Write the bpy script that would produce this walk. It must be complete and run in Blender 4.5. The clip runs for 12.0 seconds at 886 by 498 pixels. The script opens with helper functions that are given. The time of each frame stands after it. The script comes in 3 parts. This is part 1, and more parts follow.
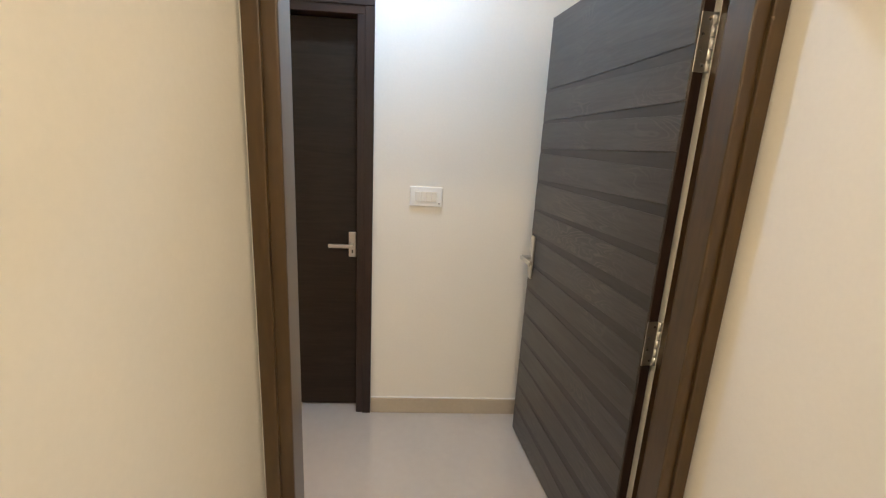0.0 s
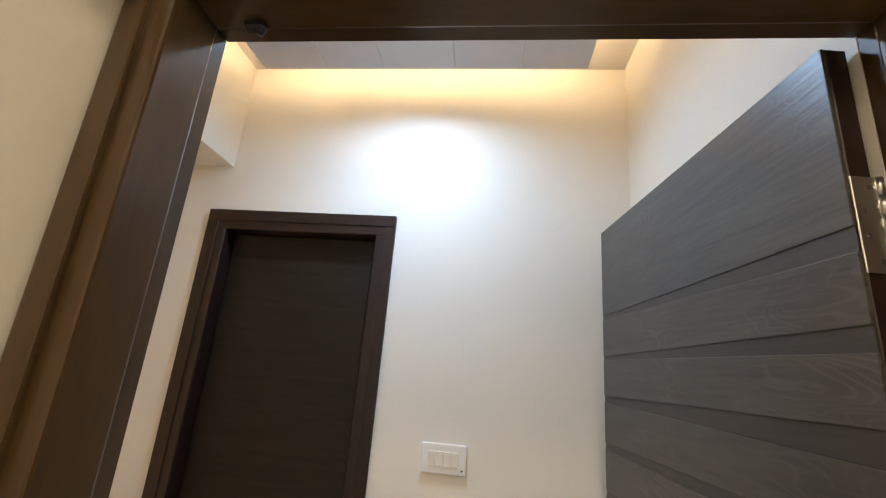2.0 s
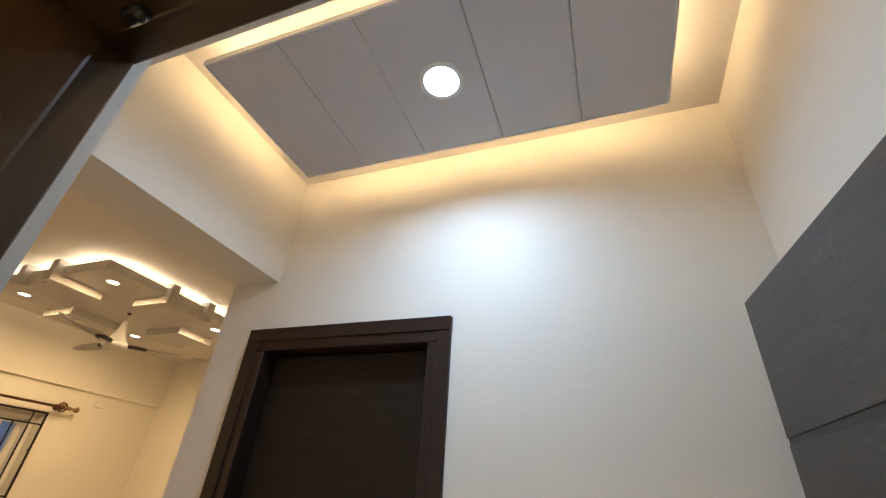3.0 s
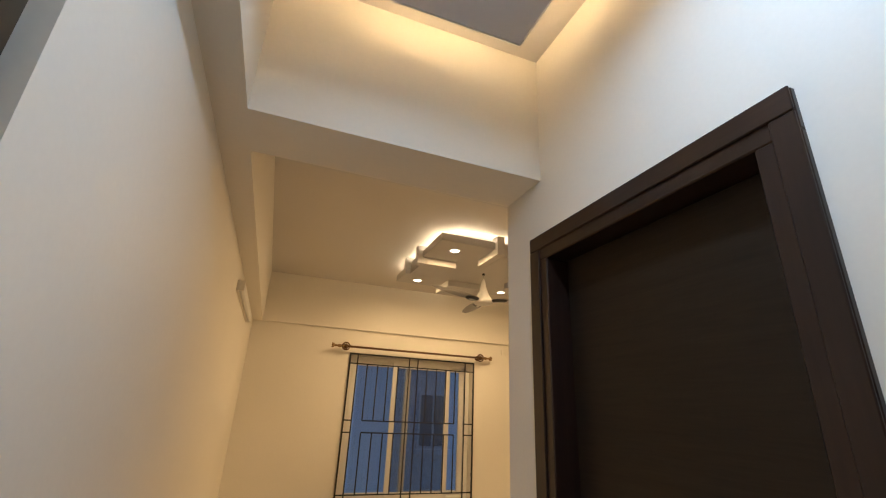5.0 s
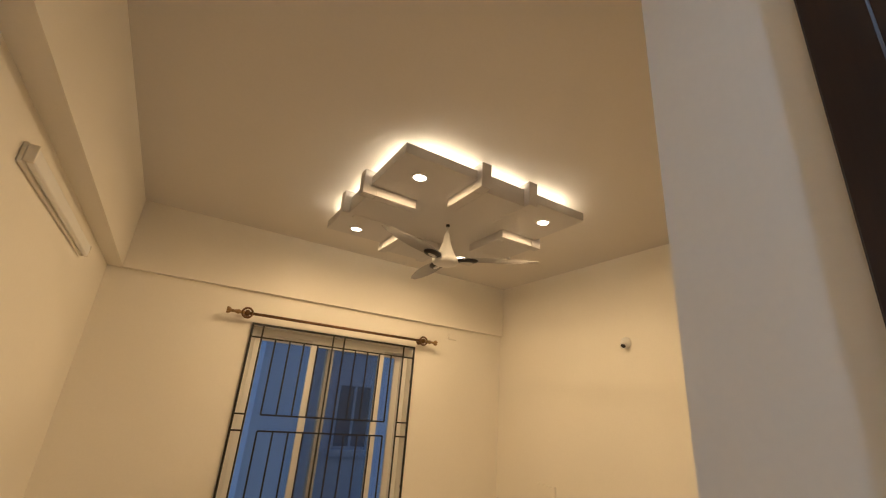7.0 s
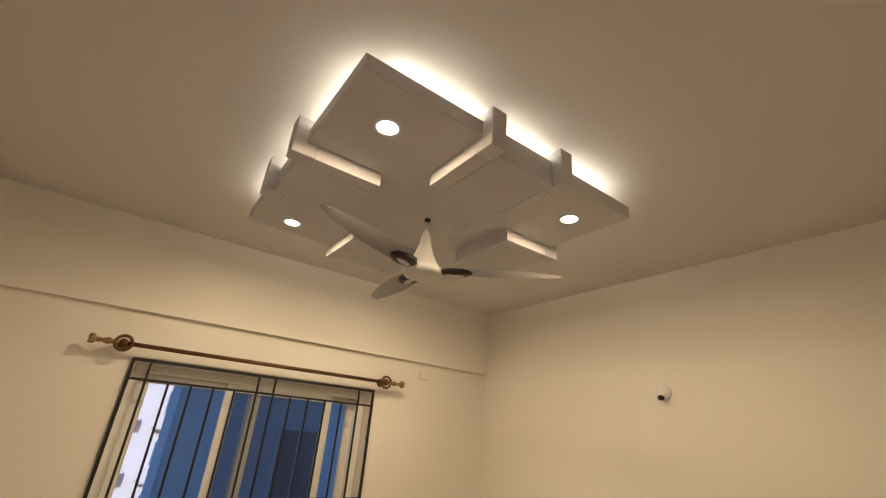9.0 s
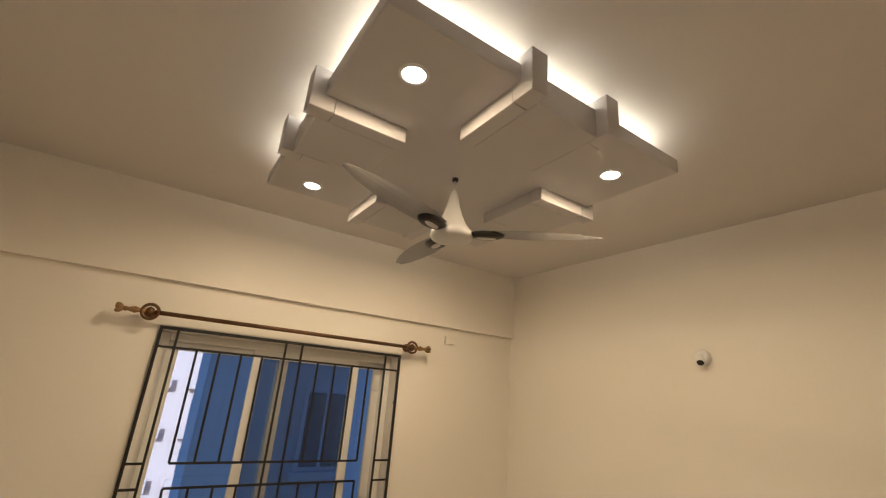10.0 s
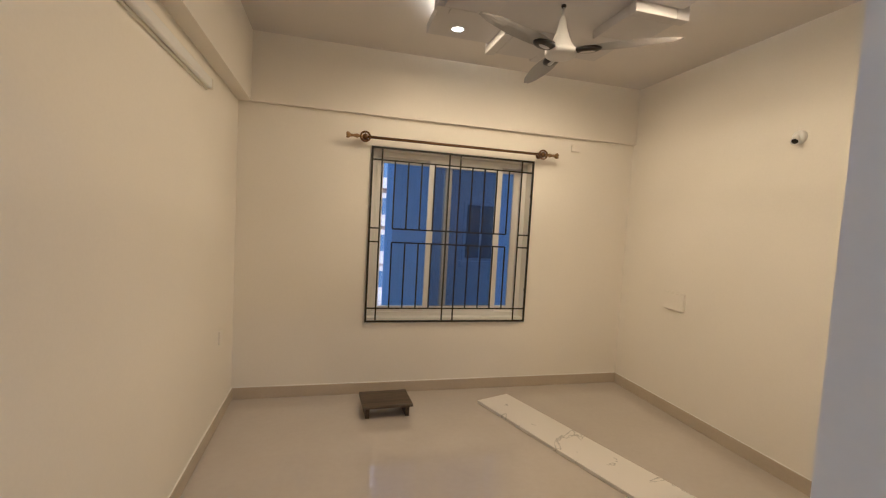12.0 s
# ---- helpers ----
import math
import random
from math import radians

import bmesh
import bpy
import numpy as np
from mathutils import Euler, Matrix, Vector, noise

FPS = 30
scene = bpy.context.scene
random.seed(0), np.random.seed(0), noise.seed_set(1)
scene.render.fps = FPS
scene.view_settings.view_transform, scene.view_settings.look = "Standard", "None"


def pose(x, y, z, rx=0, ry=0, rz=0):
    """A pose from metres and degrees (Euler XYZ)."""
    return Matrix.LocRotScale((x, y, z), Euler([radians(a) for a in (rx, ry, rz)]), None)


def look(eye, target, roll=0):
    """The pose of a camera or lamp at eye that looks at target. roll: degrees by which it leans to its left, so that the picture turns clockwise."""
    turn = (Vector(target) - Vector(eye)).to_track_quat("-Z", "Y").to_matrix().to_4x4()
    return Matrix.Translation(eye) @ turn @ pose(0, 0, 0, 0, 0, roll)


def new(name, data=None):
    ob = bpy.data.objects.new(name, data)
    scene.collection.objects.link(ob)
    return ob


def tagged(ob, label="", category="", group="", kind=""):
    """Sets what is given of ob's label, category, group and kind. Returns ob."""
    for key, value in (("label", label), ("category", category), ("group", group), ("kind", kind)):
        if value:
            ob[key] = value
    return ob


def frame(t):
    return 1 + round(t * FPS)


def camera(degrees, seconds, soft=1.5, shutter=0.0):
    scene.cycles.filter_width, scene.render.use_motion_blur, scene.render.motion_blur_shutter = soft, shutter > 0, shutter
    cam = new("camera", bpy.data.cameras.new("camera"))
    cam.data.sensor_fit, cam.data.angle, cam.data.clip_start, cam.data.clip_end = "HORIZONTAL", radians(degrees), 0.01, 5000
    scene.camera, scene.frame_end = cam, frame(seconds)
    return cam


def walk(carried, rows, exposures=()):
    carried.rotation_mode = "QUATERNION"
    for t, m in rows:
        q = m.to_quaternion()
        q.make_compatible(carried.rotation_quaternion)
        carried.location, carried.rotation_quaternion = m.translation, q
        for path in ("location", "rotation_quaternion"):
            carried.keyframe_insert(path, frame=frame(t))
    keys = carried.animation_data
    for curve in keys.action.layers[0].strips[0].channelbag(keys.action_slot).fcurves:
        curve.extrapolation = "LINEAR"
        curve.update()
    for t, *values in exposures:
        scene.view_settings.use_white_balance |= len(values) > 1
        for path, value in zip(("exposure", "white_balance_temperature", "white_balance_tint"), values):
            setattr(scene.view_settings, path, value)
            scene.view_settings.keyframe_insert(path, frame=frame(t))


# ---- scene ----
cam = camera(91.5, 12.0, soft=1.2)
PATH = [
    (0, (-1.149, 2.250, 1.472), (0.790, 2.119, 1.000), 3.0),
    (0.5, (-1.115, 2.183, 1.456), (0.883, 2.154, 1.538), 3.9),
    (1, (-1.066, 2.13, 1.479), (0.912, 2.226, 1.758), 4.6),
    (1.5, (-0.92, 2.07, 1.474), (1.046, 2.247, 1.793), 4.9),
    (2, (-0.646, 2.067, 1.511), (1.266, 2.298, 2.05), 4.7),
    (2.5, (-0.414, 2.027, 1.537), (1.365, 2.418, 2.362), 4.0),
    (2.7, (-0.344, 2.013, 1.548), (1.36, 2.484, 2.481), 4.0),
    (4.3, (0.072, 2.038, 1.599), (1.054, 3.446, 2.626), 1.7),
    (4.5, (0.118, 2.058, 1.591), (0.994, 3.597, 2.519), 1.7),
    (5, (0.248, 2.113, 1.56), (0.891, 3.877, 2.249), 2.7),
    (5.5, (0.311, 2.306, 1.536), (0.966, 4.094, 2.149), 3.7),
    (6, (0.33, 2.605, 1.544), (1.143, 4.319, 2.177), 3.9),
    (6.5, (0.459, 2.931, 1.518), (1.298, 4.631, 2.154), 4.6),
    (7, (0.505, 3.172, 1.545), (1.451, 4.793, 2.235), 4.5),
    (7.5, (0.553, 3.432, 1.607), (1.589, 4.962, 2.373), 3.8),
    (7.7, (0.628, 3.443, 1.614), (1.66, 4.962, 2.405), 3.8),
    (9.5, (0.964, 4.094, 1.840), (2.009, 5.607, 2.628), 4.9),
    (10, (0.960, 4.092, 1.834), (1.977, 5.693, 2.466), 4.5),
    (10.5, (0.882, 3.929, 1.768), (1.825, 5.647, 2.170), 4.1),
    (11, (0.913, 3.803, 1.670), (1.711, 5.625, 1.880), 3.8),
    (11.5, (0.825, 3.665, 1.515), (1.502, 5.546, 1.565), 3.0),
    (12, (0.674, 3.250, 1.480), (1.184, 5.180, 1.354), 3.2),
]
walk(cam, [(t, look(e, g, r)) for t, e, g, r in PATH],
     exposures=[(0, 0.82, 5600, 10), (0.5, 0.56, 5550, 10), (1.0, 0.48, 5600, 10), (2.0, 0.55, 5650, 10), (2.5, 0.26, 5800, 10), (2.7, 0.18, 5800, 10),
                (4.5, -0.20, 5700, 10), (5.0, 0.04, 5850, 10), (5.5, 0.26, 6000, 10), (6.5, 0.30, 6000, 10), (7.0, 0.08, 5450, 10), (7.5, 0.02, 5100, 10), (9.5, -0.10, 4780, 10), (11, -0.11, 4680, 10), (12, 0.11, 4520, 10)])

# ---- the plan, in metres ----
XW, XE, YN, ZC = -0.027, 3.45, 6.85, 2.82        # bedroom west, east and north wall, ceiling
XP, YC, YS = 1.00, 3.46, 1.54        # passage east wall, its end, passage south wall
ZB, YB = 2.306, 3.23                 # beam underside, cross beam's south face
HN, HS, HW = 2.616, 1.486, -3.4        # corridor north, south and west wall
FX, FY, FH = 1.857, 5.475, 0.625      # ceiling feature centre and half side

# ---- light ----
COOL, WARM, HALL = (0.62, 0.80, 1.0), (1.0, 0.66, 0.31), (1.0, 0.80, 0.53)
L_STRIP_F, L_STRIP_R, L_HALL = 17, 18, 60   # radiance of strips and the added corridor fill lamps
W_FOYER, W_SPOT = 7.2, 10.0           # watts of the downlights
world = bpy.data.worlds.new("dusk_sky")
scene.world = world
world.use_nodes = True
wn = world.node_tree
sky = wn.nodes.new("ShaderNodeTexSky")
sky.sky_type, sky.sun_disc = "NISHITA", False
sky.sun_elevation, sky.sun_rotation = radians(20), radians(198)
wn.links.new(sky.outputs[0], wn.nodes["Background"].inputs[0])
wn.nodes["Background"].inputs[1].default_value = 0.15
sun = new("sun", bpy.data.lights.new("sun", "SUN"))
sun.data.energy, sun.data.angle, sun.data.color = 4.5, radians(0.5), (1.0, 0.84, 0.66)
sun.matrix_world = look((-9.3, -28.5, 7.5), (0, 0, 0))


# ---- materials ----
def material(name, colour, rough=0.5, metal=0.0, spec=0.5):
    m = bpy.data.materials.new(name)
    m.use_nodes = True
    b = m.node_tree.nodes["Principled BSDF"]
    b.inputs["Base Color"].default_value = (*colour, 1)
    b.inputs["Roughness"].default_value, b.inputs["Metallic"].default_value = rough, metal
    b.inputs["Specular IOR Level"].default_value = spec
    return m, m.node_tree, b


def add(nt, kind, **inputs):
    n = nt.nodes.new(kind)
    for k, v in inputs.items():
        n.inputs[k.replace("_", " ")].default_value = v
    return n


def varied(name, colour, amount=0.06, scale=1.5, fine=60.0, rough=0.5, bump=0.05, metal=0.0, spec=0.5, stretch=(1, 1, 1)):
    """Paint, plaster, stone and the like: broad patches and a fine grain in colour, gloss and relief."""
    m, nt, b = material(name, colour, rough, metal, spec)
    co = nt.nodes.new("ShaderNodeTexCoord")
    mp = nt.nodes.new("ShaderNodeMapping")
    mp.inputs["Scale"].default_value = stretch
    nt.links.new(co.outputs["Object"], mp.inputs[0])
    big, small = add(nt, "ShaderNodeTexNoise", Scale=scale, Detail=4.0), add(nt, "ShaderNodeTexNoise", Scale=fine, Detail=6.0)
    for n in (big, small):
        nt.links.new(mp.outputs[0], n.inputs["Vector"])
    mixed = nt.nodes.new("ShaderNodeMix")
    mixed.data_type = "FLOAT"
    mixed.inputs[0].default_value = 0.35
    nt.links.new(big.outputs[0], mixed.inputs[2])
    nt.links.new(small.outputs[0], mixed.inputs[3])
    ramp = nt.nodes.new("ShaderNodeValToRGB")
    lo, hi = 1 - amount, 1 + amount
    ramp.color_ramp.elements[0].position, ramp.color_ramp.elements[1].position = 0.3, 0.7
    ramp.color_ramp.elements[0].color = (*[c * lo for c in colour], 1)
    ramp.color_ramp.elements[1].color = (*[min(1, c * hi) for c in colour], 1)
    nt.links.new(mixed.outputs[0], ramp.inputs[0])
    nt.links.new(ramp.outputs[0], b.inputs["Base Color"])
    span = nt.nodes.new("ShaderNodeMapRange")
    span.inputs["To Min"].default_value, span.inputs["To Max"].default_value = rough * 0.85, min(1, rough * 1.15)
    nt.links.new(big.outputs[0], span.inputs[0])
    nt.links.new(span.outputs[0], b.inputs["Roughness"])
    bp = add(nt, "ShaderNodeBump", Strength=bump, Distance=0.004)
    nt.links.new(small.outputs[0], bp.inputs["Height"])
    nt.links.new(bp.outputs[0], b.inputs["Normal"])
    return m


def timber(name, dark, light, along, rough=0.35, grain=1.0, bump=0.25, chips=0.0, figure=0.0, coat=0.0, spec=0.5):
    """Wood with its grain along one axis of the object."""
    m, nt, b = material(name, light, rough, spec=spec)
    co = nt.nodes.new("ShaderNodeTexCoord")
    mp = nt.nodes.new("ShaderNodeMapping")
    mp.inputs["Scale"].default_value = [0.9 if i == along else 14.0 * grain for i in range(3)]
    nt.links.new(co.outputs["Object"], mp.inputs[0])
    n1 = add(nt, "ShaderNodeTexNoise", Scale=2.0, Detail=8.0, Distortion=1.6)
    n2 = add(nt, "ShaderNodeTexNoise", Scale=14.0, Detail=6.0)
    for n in (n1, n2):
        nt.links.new(mp.outputs[0], n.inputs["Vector"])
    mixed = nt.nodes.new("ShaderNodeMix")
    mixed.data_type = "FLOAT"
    mixed.inputs[0].default_value = 0.4
    nt.links.new(n1.outputs[0], mixed.inputs[2])
    nt.links.new(n2.outputs[0], mixed.inputs[3])
    ramp = nt.nodes.new("ShaderNodeValToRGB")
    ramp.color_ramp.elements[0].position, ramp.color_ramp.elements[1].position = 0.35, 0.65
    ramp.color_ramp.elements[0].color, ramp.color_ramp.elements[1].color = (*dark, 1), (*light, 1)
    nt.links.new(mixed.outputs[0], ramp.inputs[0])
    nt.links.new(ramp.outputs[0], b.inputs["Base Color"])
    if chips:
        # pale knocks and scratches in the varnish
        cn = add(nt, "ShaderNodeTexNoise", Scale=11.0, Detail=5.0, Roughness=0.65)
        nt.links.new(co.outputs["Object"], cn.inputs["Vector"])
        cr = nt.nodes.new("ShaderNodeMapRange")
        cr.inputs["From Min"].default_value, cr.inputs["From Max"].default_value, cr.inputs["To Max"].default_value = 0.70, 0.75, chips
        nt.links.new(cn.outputs[0], cr.inputs[0])
        cm = nt.nodes.new("ShaderNodeMix")
        cm.data_type = "RGBA"
        cm.inputs[7].default_value = (0.30, 0.22, 0.14, 1)
        nt.links.new(cr.outputs[0], cm.inputs[0])
        nt.links.new(ramp.outputs[0], cm.inputs[6])
        nt.links.new(cm.outputs[2], b.inputs["Base Color"])
    if figure:
        # pale arched growth rings that come and go along the board
        fm = nt.nodes.new("ShaderNodeMapping")
        fm.inputs["Scale"].default_value = [1.6 if i == along else 7.0 for i in range(3)]
        fn, fk = add(nt, "ShaderNodeTexNoise", Scale=1.5, Detail=2.0, Distortion=0.6), add(nt, "ShaderNodeTexNoise", Scale=2.2, Detail=2.0)
        nt.links.new(co.outputs["Object"], fm.inputs[0])
        nt.links.new(fm.outputs[0], fn.inputs["Vector"])
        nt.links.new(co.outputs["Object"], fk.inputs["Vector"])
        turns, wave, ridge, patch, both = [nt.nodes.new(k) for k in ("ShaderNodeMath", "ShaderNodeMath", "ShaderNodeMapRange", "ShaderNodeMapRange", "ShaderNodeMath")]
        turns.operation, wave.operation, both.operation = "MULTIPLY", "SINE", "MULTIPLY"
        turns.inputs[1].default_value = 120.0
        ridge.inputs["From Min"].default_value, ridge.inputs["From Max"].default_value, ridge.inputs["To Max"].default_value = 0.35, 1.0, figure
        patch.inputs["From Min"].default_value, patch.inputs["From Max"].default_value = 0.48, 0.66
        nt.links.new(fn.outputs[0], turns.inputs[0])
        nt.links.new(turns.outputs[0], wave.inputs[0])
        nt.links.new(wave.outputs[0], ridge.inputs[0])
        nt.links.new(fk.outputs[0], patch.inputs[0])
        nt.links.new(ridge.outputs[0], both.inputs[0])
        nt.links.new(patch.outputs[0], both.inputs[1])
        fc = nt.nodes.new("ShaderNodeMix")
        fc.data_type = "RGBA"
        fc.inputs[7].default_value = (0.19, 0.165, 0.14, 1)
        nt.links.new(both.outputs[0], fc.inputs[0])
        nt.links.new(ramp.outputs[0], fc.inputs[6])
        nt.links.new(fc.outputs[2], b.inputs["Base Color"])
    b.inputs["Coat Weight"].default_value, b.inputs["Coat Roughness"].default_value = coat, 0.09
    bp = add(nt, "ShaderNodeBump", Strength=bump, Distance=0.003)
    nt.links.new(mixed.outputs[0], bp.inputs["Height"])
    nt.links.new(bp.outputs[0], b.inputs["Normal"])
    return m


def glow(name, colour, strength):
    m, nt, b = material(name, (0.8, 0.8, 0.8))
    b.inputs["Emission Color"].default_value, b.inputs["Emission Strength"].default_value = (*colour, 1), strength
    return m


PAINT = varied("wall_paint", (0.81, 0.765, 0.675), 0.03, 1.2, 90, 0.55, 0.06)
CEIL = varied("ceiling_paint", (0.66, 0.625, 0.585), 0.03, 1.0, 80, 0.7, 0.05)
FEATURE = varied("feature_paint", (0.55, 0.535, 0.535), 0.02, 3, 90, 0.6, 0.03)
PANEL = varied("ceiling_panel_vinyl", (0.62, 0.60, 0.62), 0.03, 4, 60, 0.35, 0.02)
FLOOR = varied("polished_floor_tile", (0.47, 0.42, 0.365), 0.05, 2.2, 25, 0.03, 0.001, spec=1.0)
for n in FLOOR.node_tree.nodes:
    if n.type == "BSDF_PRINCIPLED":
        n.inputs["Coat Weight"].default_value, n.inputs["Coat Roughness"].default_value = 0.6, 0.02
SKIRT = varied("skirting_tile", (0.48, 0.41, 0.31), 0.06, 4, 60, 0.2, 0.02)
GROUT = varied("white_filler", (0.80, 0.78, 0.72), 0.05, 8, 80, 0.6, 0.05)
FRAME = timber("varnished_frame_wood", (0.046, 0.0245, 0.0078), (0.074, 0.041, 0.0128), 2, 0.32, 0.35, 0.008, 0.6, coat=0.35, spec=0.35)
FRAME_H = timber("varnished_frame_wood_level", (0.046, 0.0245, 0.0078), (0.074, 0.041, 0.0128), 1, 0.32, 0.35, 0.008, 0.6, coat=0.35, spec=0.35)
WENGE = timber("dark_frame_laminate", (0.015, 0.0066, 0.004), (0.028, 0.0125, 0.0078), 2, 0.36, 1.0, 0.08)
WENGE_H = timber("dark_frame_laminate_level", (0.015, 0.0066, 0.004), (0.028, 0.0125, 0.0078), 1, 0.36, 1.0, 0.08)
LEAF_B = timber("bath_door_laminate", (0.0155, 0.0100, 0.0056), (0.0265, 0.0172, 0.0098), 1, 0.5, 1.0, 0.12, spec=0.25)
LEAF_E = timber("entry_door_rough_band", (0.045, 0.0395, 0.035), (0.073, 0.065, 0.058), 0, 0.36, 0.7, 0.35, figure=0.3)
LEAF_G = timber("entry_door_smooth_band", (0.029, 0.0255, 0.0225), (0.046, 0.0405, 0.036), 0, 0.40, 0.7, 0.2)
EDGE = timber("door_edge_band", (0.012, 0.006, 0.004), (0.028, 0.014, 0.009), 2, 0.35, 1.0, 0.05)
STEEL = varied("brushed_steel", (0.62, 0.60, 0.57), 0.05, 20, 200, 0.30, 0.03, metal=1.0)
SCREW = varied("screw_hole", (0.05, 0.045, 0.04), 0.1, 20, 100, 0.5, 0.02)
PLASTIC = varied("white_plastic", (0.80, 0.79, 0.76), 0.02, 10, 100, 0.3, 0.01)
CREAMPL = varied("cream_plastic", (0.80, 0.755, 0.665), 0.02, 10, 100, 0.35, 0.01)
BLACK = varied("black_paint", (0.012, 0.011, 0.012), 0.2, 10, 80, 0.35, 0.03)
UPVC = varied("window_frame_white", (0.74, 0.72, 0.67), 0.04, 6, 80, 0.3, 0.01)
BRASS = varied("antique_rod", (0.13, 0.065, 0.025), 0.25, 30, 120, 0.32, 0.1, metal=0.6)
FINIAL = varied("antique_gold", (0.30, 0.19, 0.08), 0.25, 30, 120, 0.35, 0.1, metal=0.7)
FANB = varied("fan_blade_grey", (0.27, 0.26, 0.25), 0.03, 6, 80, 0.4, 0.01)
FANW = varied("fan_grey_white", (0.60, 0.59, 0.58), 0.02, 6, 80, 0.35, 0.01)
STOOL = timber("stained_board", (0.035, 0.022, 0.012), (0.10, 0.066, 0.036), 0, 0.5, 1.0, 0.3)
CABLE = varied("dark_cable", (0.02, 0.018, 0.016), 0.1, 20, 80, 0.5, 0.02)
FACADE = varied("neighbour_wall_paint", (0.46, 0.58, 0.80), 0.08, 0.6, 25, 0.85, 0.15)
FACADE_D = varied("neighbour_window_dark", (0.14, 0.19, 0.28), 0.1, 3, 40, 0.2, 0.02)
FARWALL = varied("far_building_paint", (0.80, 0.62, 0.54), 0.06, 0.4, 15, 0.85, 0.1)
SOIL = varied("ground_soil", (0.16, 0.13, 0.10), 0.2, 0.5, 10, 0.95, 0.3)
G_FOYER, G_SPOT = glow("downlight_cool", COOL, 9), glow("downlight_warm", (1.0, 0.80, 0.52), 9)
G_STRIP_F, G_STRIP_R, G_HALL = glow("led_strip_foyer", WARM, L_STRIP_F), glow("led_strip_room", (1.0, 0.75, 0.43), L_STRIP_R), glow("hall_fill_diffuser", HALL, L_HALL)


def marbled():
    m, nt, b = material("marbled_board", (0.70, 0.67, 0.62), 0.5)
    co = nt.nodes.new("ShaderNodeTexCoord")
    n = add(nt, "ShaderNodeTexNoise", Scale=2.7, Detail=8.0, Distortion=1.6)
    mp = nt.nodes.new("ShaderNodeMapping")
    mp.inputs["Location"].default_value = (0, -0.34, 0)
    nt.links.new(co.outputs["Object"], mp.inputs[0])
    nt.links.new(mp.outputs[0], n.inputs["Vector"])
    ramp = nt.nodes.new("ShaderNodeValToRGB")
    e = ramp.color_ramp.elements
    e[0].position, e[0].color = 0.0, (0.70, 0.66, 0.60, 1)
    e[1].position, e[1].color = 1.0, (0.74, 0.71, 0.66, 1)
    for p, c in ((0.585, 0.70), (0.605, 0.36), (0.625, 0.70)):
        k = e.new(p)
        k.color = (c, c * 0.94, c * 0.86, 1)
    nt.links.new(n.outputs[0], ramp.inputs[0])
    nt.links.new(ramp.outputs[0], b.inputs["Base Color"])
    bp = add(nt, "ShaderNodeBump", Strength=0.1, Distance=0.003)
    nt.links.new(n.outputs[0], bp.inputs["Height"])
    nt.links.new(bp.outputs[0], b.inputs["Normal"])
    return m


def pane_material(name, tint, gloss):
    m = bpy.data.materials.new(name)
    m.use_nodes = True
    nt = m.node_tree
    nt.nodes.remove(nt.nodes["Principled BSDF"])
    tr, gl, mx = nt.nodes.new("ShaderNodeBsdfTransparent"), nt.nodes.new("ShaderNodeBsdfGlossy"), nt.nodes.new("ShaderNodeMixShader")
    tr.inputs[0].default_value = (*tint, 1)
    gl.inputs["Roughness"].default_value = 0.02
    fr = nt.nodes.new("ShaderNodeFresnel")
    fr.inputs[0].default_value = gloss
    nt.links.new(fr.outputs[0], mx.inputs[0])
    nt.links.new(tr.outputs[0], mx.inputs[1])
    nt.links.new(gl.outputs[0], mx.inputs[2])
    nt.links.new(mx.outputs[0], nt.nodes["Material Output"].inputs[0])
    return m


def mesh_screen():
    m = bpy.data.materials.new("insect_screen")
    m.use_nodes = True
    nt = m.node_tree
    b = nt.nodes["Principled BSDF"]
    b.inputs["Base Color"].default_value = (0.03, 0.035, 0.045, 1)
    b.inputs["Roughness"].default_value = 0.8
    tr, mx = nt.nodes.new("ShaderNodeBsdfTransparent"), nt.nodes.new("ShaderNodeMixShader")
    mx.inputs[0].default_value = 0.24
    nt.links.new(tr.outputs[0], mx.inputs[1])
    nt.links.new(b.outputs[0], mx.inputs[2])
    nt.links.new(mx.outputs[0], nt.nodes["Material Output"].inputs[0])
    return m


MARBLE, GLASS, SCREEN = marbled(), pane_material("window_glass", (0.80, 0.88, 0.97), 1.45), mesh_screen()


# ---- shapes ----
def boxes(*spans, bevel=0.0, segments=1):
    """A bmesh of boxes (x0, x1, y0, y1, z0, z1)."""
    bm = bmesh.new()
    for x0, x1, y0, y1, z0, z1 in spans:
        r = bmesh.ops.create_cube(bm, size=1)
        bmesh.ops.scale(bm, vec=(x1 - x0, y1 - y0, z1 - z0), verts=r["verts"])
        bmesh.ops.translate(bm, vec=((x0 + x1) / 2, (y0 + y1) / 2, (z0 + z1) / 2), verts=r["verts"])
    if bevel:
        bmesh.ops.bevel(bm, geom=bm.edges[:], offset=bevel, segments=segments, affect="EDGES", profile=0.6)
    return bm


